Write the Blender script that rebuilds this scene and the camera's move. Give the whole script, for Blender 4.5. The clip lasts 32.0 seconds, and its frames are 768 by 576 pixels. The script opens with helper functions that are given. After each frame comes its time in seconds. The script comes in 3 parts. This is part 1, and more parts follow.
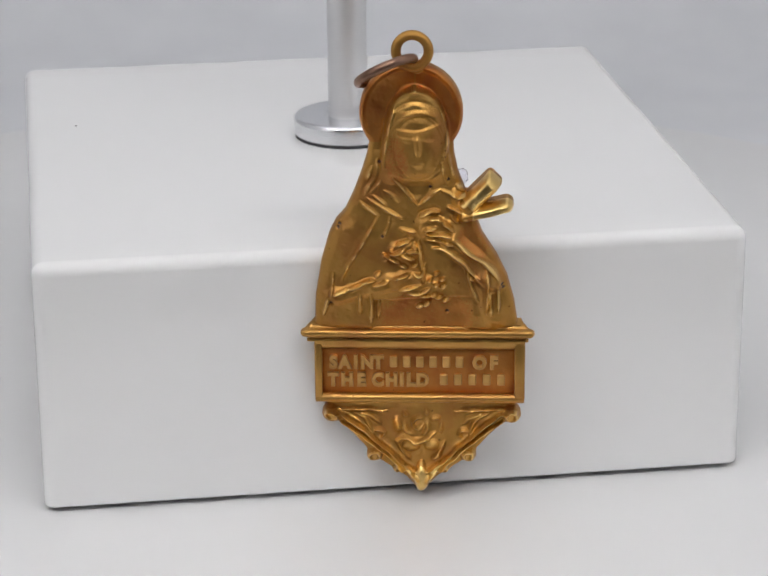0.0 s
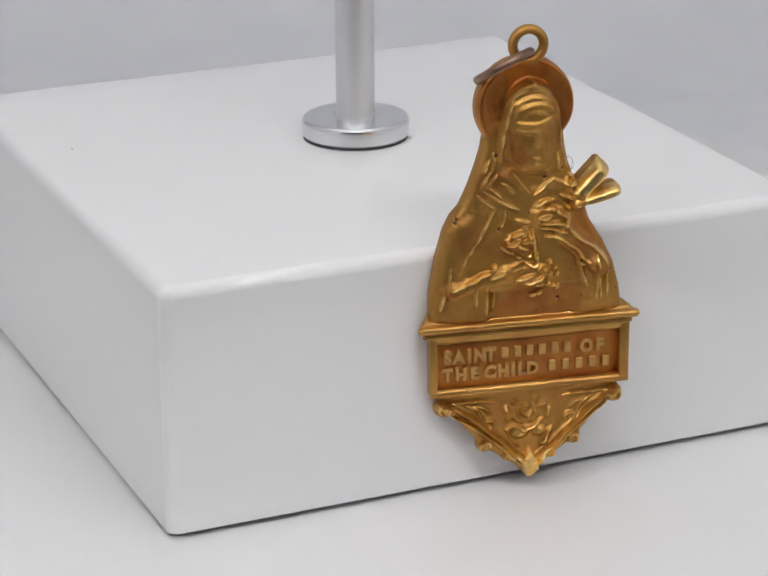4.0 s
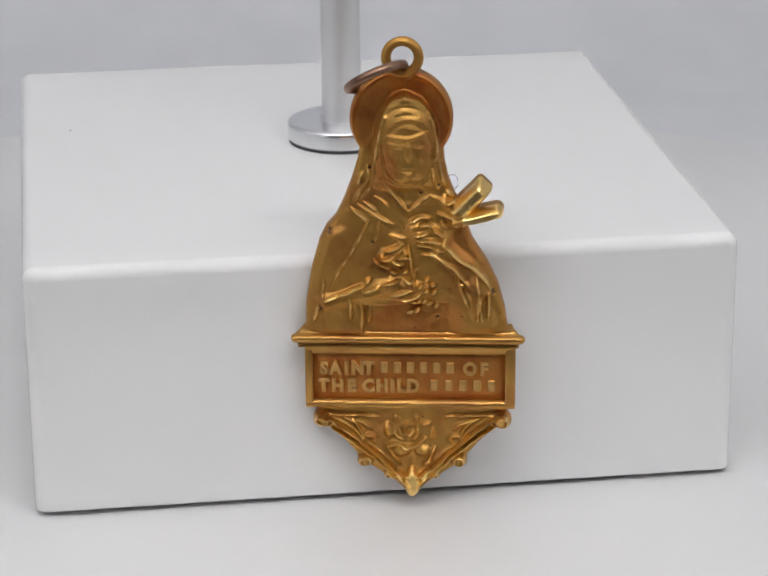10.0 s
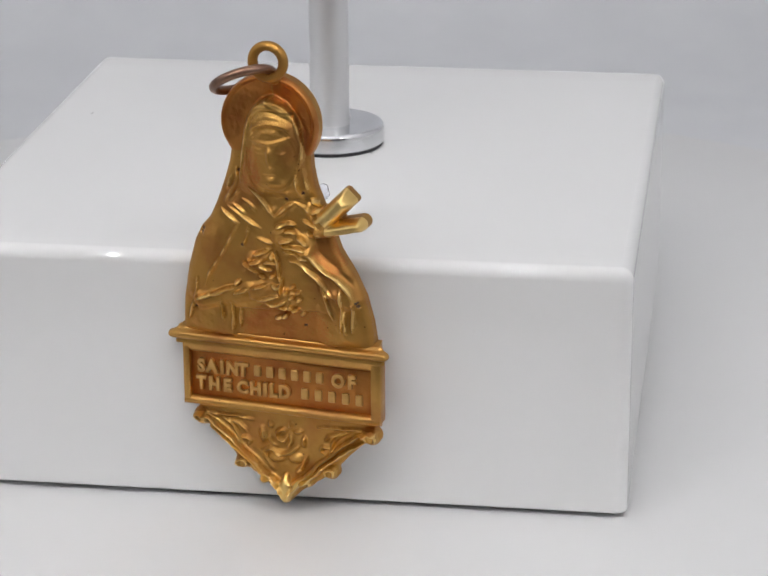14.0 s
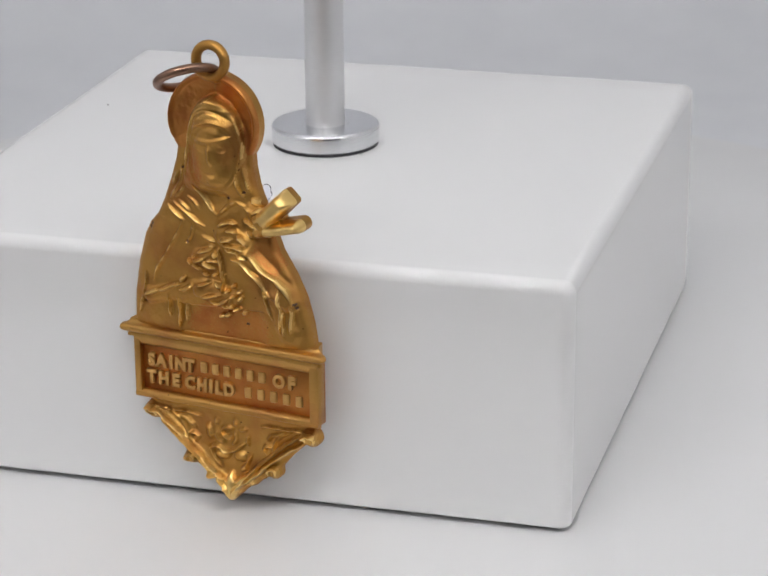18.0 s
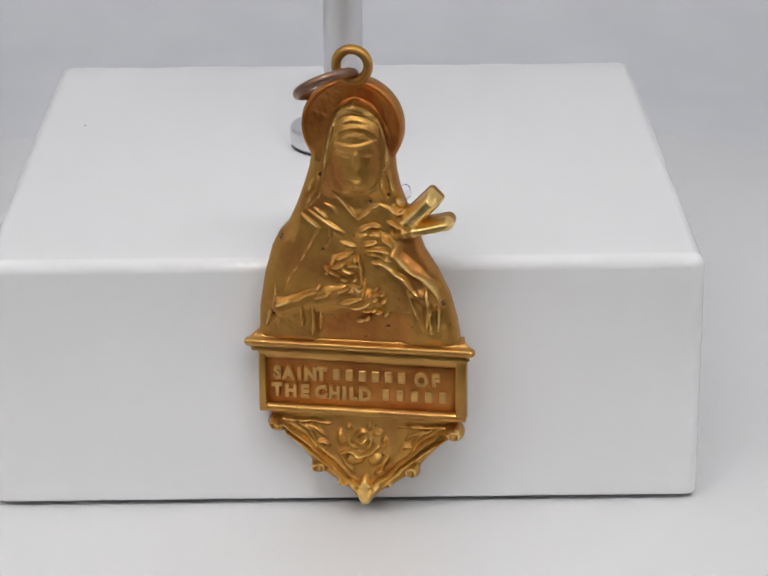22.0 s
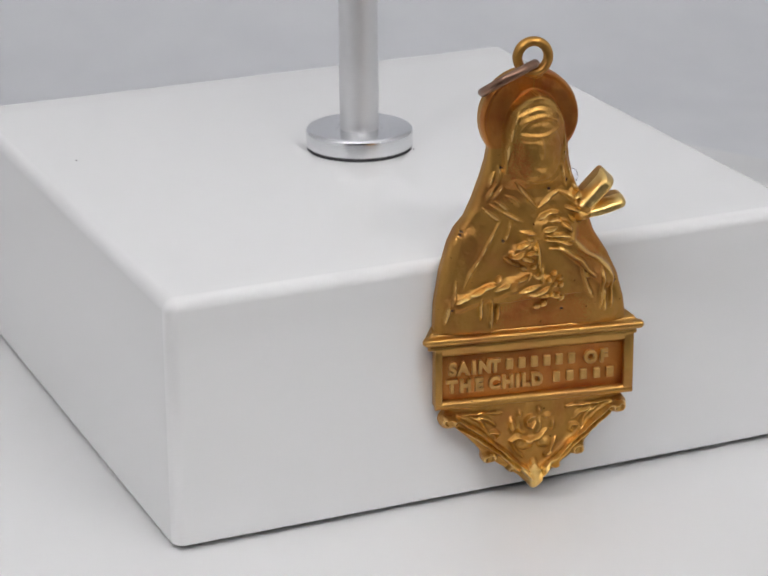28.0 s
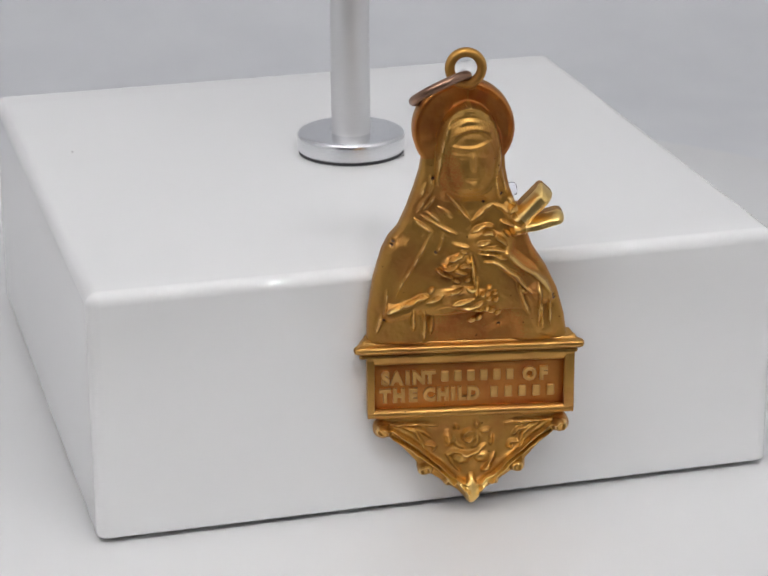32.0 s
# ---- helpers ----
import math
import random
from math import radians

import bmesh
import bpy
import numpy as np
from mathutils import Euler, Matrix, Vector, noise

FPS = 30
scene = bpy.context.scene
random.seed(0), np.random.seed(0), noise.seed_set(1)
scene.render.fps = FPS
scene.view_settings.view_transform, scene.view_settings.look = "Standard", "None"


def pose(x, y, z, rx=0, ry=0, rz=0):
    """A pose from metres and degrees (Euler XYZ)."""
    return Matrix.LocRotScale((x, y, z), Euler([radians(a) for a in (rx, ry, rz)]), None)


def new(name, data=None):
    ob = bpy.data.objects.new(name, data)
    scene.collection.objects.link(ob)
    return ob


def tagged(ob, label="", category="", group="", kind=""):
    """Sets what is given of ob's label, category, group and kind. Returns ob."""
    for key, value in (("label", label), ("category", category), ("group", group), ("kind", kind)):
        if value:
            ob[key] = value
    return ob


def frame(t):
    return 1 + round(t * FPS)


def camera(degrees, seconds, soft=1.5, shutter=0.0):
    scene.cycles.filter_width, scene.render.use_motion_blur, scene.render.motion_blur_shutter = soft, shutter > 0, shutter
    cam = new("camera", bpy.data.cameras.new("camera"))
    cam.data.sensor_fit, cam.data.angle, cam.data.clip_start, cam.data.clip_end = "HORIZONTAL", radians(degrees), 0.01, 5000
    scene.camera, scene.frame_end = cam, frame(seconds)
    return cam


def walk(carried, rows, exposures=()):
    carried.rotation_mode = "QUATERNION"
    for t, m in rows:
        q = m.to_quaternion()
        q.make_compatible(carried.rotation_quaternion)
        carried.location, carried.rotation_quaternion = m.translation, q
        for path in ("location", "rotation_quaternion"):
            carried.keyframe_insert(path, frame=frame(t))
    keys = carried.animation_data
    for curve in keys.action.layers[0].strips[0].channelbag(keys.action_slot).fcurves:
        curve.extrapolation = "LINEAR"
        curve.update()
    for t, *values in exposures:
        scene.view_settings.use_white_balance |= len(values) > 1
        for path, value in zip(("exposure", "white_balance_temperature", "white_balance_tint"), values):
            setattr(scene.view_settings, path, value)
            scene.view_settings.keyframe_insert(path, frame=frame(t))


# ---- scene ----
import collections

cam = camera(17.465, 32.0, soft=1.6)
MM = 0.001
cam.data.dof.use_dof = True
cam.data.dof.focus_distance = 0.204
cam.data.dof.aperture_fstop = 110


def eye(x, y, z, rx):
    return pose(x, y, z, rx, 0, -1.677) @ pose(0, 0, 0, 0, 0, -0.443)


walk(cam, [
    (0, eye(-0.00112, -0.23423, 0.08986, 69.915)),
    (2, eye(-0.00054, -0.23423, 0.09022, 69.862)),
    (3.5, eye(-0.00010, -0.23423, 0.09050, 69.867)),
    (5.5, eye(-0.00006, -0.23423, 0.09069, 69.788)),
    (7, eye(-0.00017, -0.23423, 0.09080, 69.783)),
    (8.5, eye(-0.00032, -0.23423, 0.09073, 69.812)),
    (10, eye(-0.00055, -0.23423, 0.09030, 69.927)),
    (12, eye(-0.00085, -0.23423, 0.08972, 70.076)),
    (14, eye(-0.00152, -0.23423, 0.09016, 70.006)),
    (15.5, eye(-0.00201, -0.23423, 0.09050, 69.910)),
    (17.5, eye(-0.00202, -0.23423, 0.09068, 69.871)),
    (18.5, eye(-0.00192, -0.23423, 0.09072, 69.897)),
    (20, eye(-0.00176, -0.23423, 0.09079, 69.917)),
    (22, eye(-0.00168, -0.23423, 0.09102, 69.854)),
    (24, eye(-0.00160, -0.23423, 0.09125, 69.842)),
    (25, eye(-0.00129, -0.23423, 0.09119, 69.863)),
    (26.5, eye(-0.00082, -0.23423, 0.09111, 69.910)),
    (28.5, eye(-0.00038, -0.23423, 0.09110, 69.996)),
    (29.5, eye(-0.00044, -0.23423, 0.09124, 69.990)),
    (30, eye(-0.00046, -0.23423, 0.09131, 70.009)),
    (31, eye(-0.00052, -0.23423, 0.09145, 69.963)),
    (32, eye(-0.00057, -0.23423, 0.09159, 69.924)),
], exposures=[(0, 0.025, 6500, 10), (32, 0.025, 6500, 10)])

# ---- light ----
world = bpy.data.worlds.new("room_light")
world.use_nodes = True
world.node_tree.nodes["Background"].inputs[0].default_value = (0.55, 0.6, 0.7, 1)
world.node_tree.nodes["Background"].inputs[1].default_value = 0.05
scene.world = world


def area_lamp(name, m, sx, sy, watts, colour):
    data = bpy.data.lights.new(name, "AREA")
    data.shape, data.size, data.size_y, data.energy, data.color = "RECTANGLE", sx, sy, watts, colour
    ob = new(name, data)
    ob.matrix_world = m
    return ob


# Unseen soft fill added overhead to lift the top faces and backdrop.
area_lamp("top_fill_light", pose(0, -0.03, 0.372), 0.44, 0.44, 0.26, (0.985, 0.985, 0.99))


# ---- materials ----
def nodes_of(name):
    mat = bpy.data.materials.new(name)
    mat.use_nodes = True
    t = mat.node_tree
    return mat, t, t.nodes["Principled BSDF"]


def mixed(t, fac, a, b):
    n = t.nodes.new("ShaderNodeMix")
    n.data_type = "RGBA"
    t.links.new(fac, n.inputs["Factor"])
    n.inputs[6].default_value, n.inputs[7].default_value = (*a, 1), (*b, 1)
    return n.outputs[2]


def noise_of(t, scale, detail=4, rough=0.55):
    c = t.nodes.new("ShaderNodeTexCoord")
    n = t.nodes.new("ShaderNodeTexNoise")
    n.inputs["Scale"].default_value, n.inputs["Detail"].default_value = scale, detail
    n.inputs["Roughness"].default_value = rough
    t.links.new(c.outputs["Object"], n.inputs["Vector"])
    return n.outputs["Fac"]


def ramp(t, fac, lo, hi):
    n = t.nodes.new("ShaderNodeMapRange")
    n.inputs[1].default_value, n.inputs[2].default_value = lo, hi
    t.links.new(fac, n.inputs[0])
    return n.outputs[0]


def relief(t, b, fac, strength, dist):
    n = t.nodes.new("ShaderNodeBump")
    n.inputs["Strength"].default_value, n.inputs["Distance"].default_value = strength, dist
    t.links.new(fac, n.inputs["Height"])
    t.links.new(n.outputs[0], b.inputs["Normal"])


def simple(name, a, b2, rough, metal=0.0, scale=400, bump=0.1, dist=0.0001, coat=0.0, spread=0.06):
    mat, t, b = nodes_of(name)
    big, fine = noise_of(t, scale * 0.08), noise_of(t, scale)
    t.links.new(mixed(t, ramp(t, big, 0.3, 0.7), a, b2), b.inputs["Base Color"])
    r = t.nodes.new("ShaderNodeMapRange")
    r.inputs[3].default_value, r.inputs[4].default_value = rough - spread, rough + spread
    t.links.new(fine, r.inputs[0])
    t.links.new(r.outputs[0], b.inputs["Roughness"])
    b.inputs["Metallic"].default_value = metal
    b.inputs["Coat Weight"].default_value = coat
    b.inputs["Coat Roughness"].default_value = 0.04
    if bump:
        relief(t, b, fine, bump, dist)
    return mat


def gold_metal(name, bright, worn, amount, rough):
    """Gold plate that wears through to a redder metal in patches, with small dark tarnish spots."""
    mat, t, b = nodes_of(name)
    patch = ramp(t, noise_of(t, 260, 3), 0.62 - amount, 0.78 - amount)
    gold = mixed(t, patch, bright, worn)
    spots = ramp(t, noise_of(t, 1500, 2), 0.72, 0.78)
    n = t.nodes.new("ShaderNodeMix")
    n.data_type = "RGBA"
    t.links.new(spots, n.inputs["Factor"])
    t.links.new(gold, n.inputs[6])
    n.inputs[7].default_value = (0.10, 0.045, 0.015, 1)
    t.links.new(n.outputs[2], b.inputs["Base Color"])
    b.inputs["Metallic"].default_value = 1.0
    fine = noise_of(t, 2500, 3)
    r = t.nodes.new("ShaderNodeMapRange")
    r.inputs[3].default_value, r.inputs[4].default_value = rough - 0.08, rough + 0.1
    t.links.new(fine, r.inputs[0])
    t.links.new(r.outputs[0], b.inputs["Roughness"])
    relief(t, b, noise_of(t, 2600, 5, 0.65), 0.36, 0.0001)
    return mat


LACQUER = simple("white_lacquer", (0.80, 0.80, 0.80), (0.77, 0.77, 0.775), 0.035, scale=60, bump=0.003, dist=0.0002, coat=0.0, spread=0.01)
LACQUER.node_tree.nodes["Principled BSDF"].inputs["IOR"].default_value = 1.6
PLATTER = simple("white_platter", (0.74, 0.74, 0.745), (0.71, 0.71, 0.715), 0.42, scale=90, bump=0.05)
CLOTH = simple("white_cloth", (0.80, 0.81, 0.835), (0.76, 0.77, 0.80), 0.85, scale=900, bump=0.3)
TENT = simple("tent_cloth", (0.78, 0.78, 0.78), (0.72, 0.72, 0.73), 0.9, scale=700, bump=0.3)
PLASTIC = simple("grey_plastic", (0.55, 0.55, 0.56), (0.5, 0.5, 0.51), 0.45, scale=500)
STEEL = simple("satin_steel", (0.78, 0.79, 0.81), (0.74, 0.75, 0.77), 0.2, metal=1.0, scale=700, bump=0.008, spread=0.02)
STEEL_SATIN = simple("brushed_steel", (0.75, 0.75, 0.76), (0.71, 0.71, 0.72), 0.5, metal=1.0, scale=700, bump=0.008, spread=0.03)
# Near-black fill that paints the shade in the narrow gaps.
GAP_DARK = simple("gap_dark", (0.03, 0.03, 0.032), (0.045, 0.045, 0.05), 0.95, scale=1500, bump=0.5)
DUST = simple("dark_grit", (0.06, 0.05, 0.05), (0.09, 0.08, 0.08), 0.9, scale=1500)
HOOD = simple("black_enclosure", (0.035, 0.035, 0.037), (0.05, 0.05, 0.052), 0.9, scale=700, bump=0.3)
TABLE_DARK = simple("table_dark", (0.11, 0.105, 0.10), (0.085, 0.08, 0.078), 0.5, scale=60)
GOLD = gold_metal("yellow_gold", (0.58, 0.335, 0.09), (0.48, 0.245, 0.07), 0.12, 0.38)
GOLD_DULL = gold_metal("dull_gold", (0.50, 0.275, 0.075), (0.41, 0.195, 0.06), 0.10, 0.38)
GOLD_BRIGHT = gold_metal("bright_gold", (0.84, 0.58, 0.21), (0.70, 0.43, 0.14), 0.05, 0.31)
GOLD_BROWN = gold_metal("brown_gold", (0.49, 0.262, 0.066), (0.42, 0.192, 0.054), 0.13, 0.46)
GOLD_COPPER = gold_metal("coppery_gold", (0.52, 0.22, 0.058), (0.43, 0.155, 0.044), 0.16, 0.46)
GOLD_PALE = gold_metal("pale_gold", (0.62, 0.37, 0.12), (0.52, 0.275, 0.085), 0.16, 0.42)
TARNISH = simple("dark_tarnish", (0.14, 0.07, 0.03), (0.1, 0.05, 0.022), 0.6, scale=1500)
ROSE = gold_metal("rose_gold", (0.30, 0.18, 0.125), (0.15, 0.085, 0.06), 0.14, 0.36)

CLEAR, _t, _b = nodes_of("clear_film")
_b.inputs["Base Color"].default_value = (0.93, 0.93, 1.0, 1)
_b.inputs["Transmission Weight"].default_value = 1.0
_b.inputs["Roughness"].default_value = 0.25
_b.inputs["IOR"].default_value = 1.1


def glowing(name, strength):
    mat, t, p = nodes_of(name)
    p.inputs["Emission Color"].default_value = (1.0, 0.985, 0.982, 1)
    p.inputs["Emission Strength"].default_value = strength
    return mat


GLOW = glowing("led_glow", 216.0)


# ---- mesh helpers ----
def put(name, mesh, material, parent=None, label=""):
    ob = new(name, mesh)
    if not mesh.materials:
        mesh.materials.append(material)
    ob.parent = parent
    if label:
        ob["label"] = label
    return ob


def part(name, bm, material, parent, label="", smooth=True):
    mesh = bpy.data.meshes.new(name)
    bm.to_mesh(mesh)
    bm.free()
    if smooth:
        mesh.shade_smooth()
    return put(name, mesh, material, parent, label)


def rounded_box(lo, hi, r, segments=3):
    bm = bmesh.new()
    bmesh.ops.create_cube(bm, size=1)
    for v in bm.verts:
        v.co = Vector([(a + b) / 2 + c * (b - a) for a, b, c in zip(lo, hi, v.co)])
    if r:
        bmesh.ops.bevel(bm, geom=bm.edges[:], offset=r, segments=segments, profile=0.5, affect="EDGES")
    return bm


def weighted(ob):
    m = ob.modifiers.new("normals", "WEIGHTED_NORMAL")
    m.keep_sharp, m.weight = True, 100
    return ob


def lathe(profile, segments=64):
    """A turned body from (radius, height) pairs, closed on the axis."""
    bm = bmesh.new()
    rings = []
    for r, z in profile:
        if r < 1e-9:
            rings.append([bm.verts.new((0, 0, z))])
        else:
            rings.append([bm.verts.new((r * math.cos(a), r * math.sin(a), z)) for a in np.linspace(0, 2 * math.pi, segments, endpoint=False)])
    for lo, hi in zip(rings, rings[1:]):
        for i in range(segments):
            j = (i + 1) % segments
            quad = [lo[i % len(lo)], lo[j % len(lo)], hi[j % len(hi)], hi[i % len(hi)]]
            quad = list(dict.fromkeys(quad))
            if len(quad) > 2:
                bm.faces.new(quad)
    bmesh.ops.recalc_face_normals(bm, faces=bm.faces[:])
    return bm


def ring(major, minor, flat=1.0, around=56, across=14):
    """A torus in the xz plane; flat squeezes its tube along y."""
    bm = bmesh.new()
    rows = []
    for a in np.linspace(0, 2 * math.pi, around, endpoint=False):
        rows.append([bm.verts.new(((major + minor * math.cos(b)) * math.cos(a), minor * flat * math.sin(b), (major + minor * math.cos(b)) * math.sin(a)))
                     for b in np.linspace(0, 2 * math.pi, across, endpoint=False)])
    for i in range(around):
        for j in range(across):
            p, q = rows[i], rows[(i + 1) % around]
            bm.faces.new((p[j], p[(j + 1) % across], q[(j + 1) % across], q[j]))
    bmesh.ops.recalc_face_normals(bm, faces=bm.faces[:])
    return bm


# ---- the setting ----
def sweep():
    """The seamless backdrop sheet: flat under the turntable, then curving up behind it."""
    bm = bmesh.new()
    # Front edge cut short so the gold reflects the dark table instead.
    line = [(-0.095, -0.0405), (0.24, -0.0405)]
    line += [(0.24 + 0.10 * math.sin(a), 0.0596 - 0.10 * math.cos(a)) for a in np.linspace(0, math.pi / 2, 17)[1:]]
    line += [(0.34, 0.36)]
    line += [(0.3412, 0.36)] + [(0.24 + 0.1012 * math.sin(a), 0.0596 - 0.1012 * math.cos(a)) for a in np.linspace(math.pi / 2, 0, 17)] + [(-0.095, -0.0416)]
    ends = [[bm.verts.new((x, y, z)) for y, z in line] for x in (-0.272, 0.272)]
    n = len(line)
    for i in range(n):
        j = (i + 1) % n
        bm.faces.new((ends[0][i], ends[0][j], ends[1][j], ends[1][i]))
    for i in range(n // 2 - 1):
        for e in ends:
            bm.faces.new((e[i], e[i + 1], e[n - 2 - i], e[n - 1 - i]))
    bmesh.ops.recalc_face_normals(bm, faces=bm.faces[:])
    sheet = part("backdrop", bm, CLOTH, None)
    sheet.data.set_sharp_from_angle(angle=radians(40))
    return tagged(sheet, "pale grey seamless cloth curving up behind the turntable", "backdrop", kind="structure")


def wall(name, lo, hi, material, label, category="wall"):
    return tagged(part(name, rounded_box(lo, hi, 0), material, None, smooth=False), label, category, kind="structure")


sweep()
# Tent walls and ceiling are unseen; they enclose the set and bounce light.
wall("wall_west", (-0.283, -0.30, -0.045), (-0.275, 0.36, 0.395), TENT, "white cloth side of the light tent")
wall("wall_east", (0.275, -0.30, -0.045), (0.283, 0.36, 0.395), TENT, "white cloth side of the light tent")
wall("wall_north", (-0.275, 0.352, -0.045), (0.275, 0.36, 0.395), TENT, "white cloth back of the light tent")
# Added front panels: they bounce fill, the opening darkens reflections in the gold.
for nm, lo, hi in (("wall_south_1", (-0.275, -0.308, -0.045), (-0.18, -0.30, 0.395)), ("wall_south_2", (0.18, -0.308, -0.045), (0.275, -0.30, 0.395)),
                   ("wall_south_3", (-0.18, -0.308, 0.20), (0.18, -0.30, 0.395))):
    wall(nm, lo, hi, TENT, "added white front panel, unseen, bouncing fill light")
wall("ceiling", (-0.283, -0.30, 0.395), (0.283, 0.36, 0.403), TENT, "white cloth top of the light tent", "ceiling")
# Unseen table, its dark tone picked to darken reflections in the gold.
wall("table_top", (-0.36, -0.56, -0.08), (0.36, 0.42, -0.046), TABLE_DARK, "unseen table, set dark grey for the gold to reflect", "table")
# Added black enclosure, unseen, keeps the reflections from the front dark.
for nm, lo, hi in (("wall_added_south", (-0.29, -0.508, -0.045), (0.29, -0.50, 0.395)), ("wall_added_west", (-0.298, -0.508, -0.045), (-0.29, -0.308, 0.395)),
                   ("wall_added_east", (0.29, -0.508, -0.045), (0.298, -0.308, 0.395)), ("ceiling_added", (-0.298, -0.508, 0.395), (0.298, -0.30, 0.403))):
    wall(nm, lo, hi, HOOD, "unseen black enclosure added behind the camera", "ceiling" if "ceil" in nm else "wall")


# ---- light bar ----
def light_bar(m, glow):
    bar = new("led_light_bar")
    bar.matrix_world = m
    tagged(bar, "slim aluminium light bar with a row of bright white diodes", "lamp")
    housing = weighted(part("housing", rounded_box((-0.262, -0.009, 0.0), (0.262, 0.009, 0.009), 0.001, 2), PLASTIC, bar))
    led = rounded_box((-0.003, -0.0045, -0.0012), (0.003, 0.0045, 0.0), 0.0004, 1)
    first = part("diode", led, glow, bar, "glowing white diode")
    first.location.x = -0.251
    for i in range(1, 21):
        put("diode", first.data, glow, bar, "glowing white diode").location.x = -0.251 + 0.0248 * i
    return bar


light_bar(pose(0, -0.249, 0.304, 37), GLOW)


# ---- turntable, display stand ----
def turntable():
    table = new("turntable")
    table.location.z = -0.04055
    tagged(table, "round white satin turntable carrying the display", "turntable")
    part("body", lathe([(0, 0), (0.074, 0), (0.0765, 0.0015), (0.0765, 0.031), (0.075, 0.0325), (0, 0.0325)], 96), PLATTER, table)
    part("spindle", lathe([(0, 0.0325), (0.012, 0.0325), (0.012, 0.034), (0, 0.034)], 32), PLASTIC, table)
    R = 0.0842
    disc = lathe([(0, 0.034), (R - 0.001, 0.034), (R, 0.035), (R, 0.0388), (R - 0.0003, 0.0396), (R - 0.0012, 0.04), (R * 0.5, 0.04), (0, 0.04)], 160)
    top = part("platter", disc, PLATTER, table, "round white satin platter")
    top.data.set_sharp_from_angle(angle=radians(35))
    return top


def block_mesh(w, d):
    """The block: soft top and upright edges, crisp underside, top very slightly crowned."""
    bm = rounded_box((-w, -d, -0.05 * MM), (w, d, 21.74 * MM), 0)
    low = [e for e in bm.edges if all(v.co.z < MM for v in e.verts)]
    bmesh.ops.bevel(bm, geom=[e for e in bm.edges if e not in low], offset=1.1 * MM, segments=8, profile=0.5, affect="EDGES")
    rim = [e for e in bm.edges if all(v.co.z < -0.04 * MM for v in e.verts)]
    bmesh.ops.bevel(bm, geom=rim, offset=0.25 * MM, segments=3, profile=0.5, affect="EDGES")
    top = max(bm.faces, key=lambda f: f.calc_center_median().z)
    bmesh.ops.subdivide_edges(bm, edges=top.edges[:], cuts=15, use_grid_fill=True)
    for v in bm.verts:
        if v.co.z > 21.73 * MM:
            v.co.z += 0.6 * MM * max(0, 1 - (v.co.x / (w - 1.15 * MM)) ** 2) * max(0, 1 - (v.co.y / (d - 1.15 * MM)) ** 2)
    return bm


def display_stand():
    stand = new("display_stand")
    tagged(stand, "white glossy lacquered block with a satin steel pole", "display stand")
    w, d = 30.199 * MM, 31.339 * MM
    block = weighted(part("block", block_mesh(w, d), LACQUER, stand, "white glossy lacquered block"))
    # Dark slab stands in for the shaded gap below the block.
    part("block_gap", rounded_box((-w + 1.1 * MM, -d + 1.1 * MM, -0.45 * MM), (w - 1.1 * MM, d - 1.1 * MM, -0.03 * MM), 0), GAP_DARK, stand, "dark slab standing in for the shade under the block", smooth=False)
    z = 21.74 * MM
    z += 0.8 * MM
    rim = [(5.09 - 0.42 * (1 - math.cos(a)), 1.43 + 0.42 * math.sin(a)) for a in np.linspace(0, math.pi / 2, 6)]
    side = [(0, 0), (4.9, 0), (4.92, 0.1), (5.07, 0.17)] + rim + [(2.3, 1.85), (2.1, 1.7), (0, 1.7)]
    flange = part("flange", lathe([(r * MM, z + h * MM) for r, h in side], 96), STEEL, stand, "polished round steel flange")
    # Dark ring paints in the shaded slit between flange and block.
    flange_gap = part("flange_gap", lathe([(0, z - 0.3 * MM), (4.98 * MM, z - 0.5 * MM), (4.98 * MM, z + 0.03 * MM), (0, z + 0.04 * MM)], 64), GAP_DARK, stand, "dark ring standing in for the shade under the flange")
    p0 = z + 1.6 * MM
    pole = part("pole", lathe([(0, p0), (1.83 * MM, p0), (1.83 * MM, 0.158), (1.7 * MM, 0.1585), (0, 0.1585)], 64), STEEL_SATIN, stand, "slim satin steel pole")
    for ob in (flange_gap, flange, pole):
        ob.data.set_sharp_from_angle(angle=radians(35))
        ob.location = (-0.016 * MM, -0.083 * MM, 0)
    for x, y, r in ((-25.4, 8.5, 0.1), (4.3, -3.0, 0.11), (29.5, -31.0, 0.12)):
        bm = bmesh.new()
        bmesh.ops.create_icosphere(bm, subdivisions=2, radius=r * MM)
        for v in bm.verts:
            v.co *= 1 + 0.5 * noise.noise(v.co * 9000 + Vector((x, y, 0)))
        speck = part("dust_speck", bm, DUST, stand, "tiny dark speck of dust")
        speck.location = (x * MM, y * MM, (21.84 if x < 0 else 22.29) * MM if y > -30 else 17.4 * MM)
    return stand


# ---- pendant: sizes in mm; x across, z up, forward is -y ----
def capsule(X, Z, a, b, r):
    ax, az, bx, bz = *a, *b
    dx, dz = bx - ax, bz - az
    t = np.clip(((X - ax) * dx + (Z - az) * dz) / (dx * dx + dz * dz), 0, 1)
    return np.hypot(X - ax - t * dx, Z - az - t * dz) - r


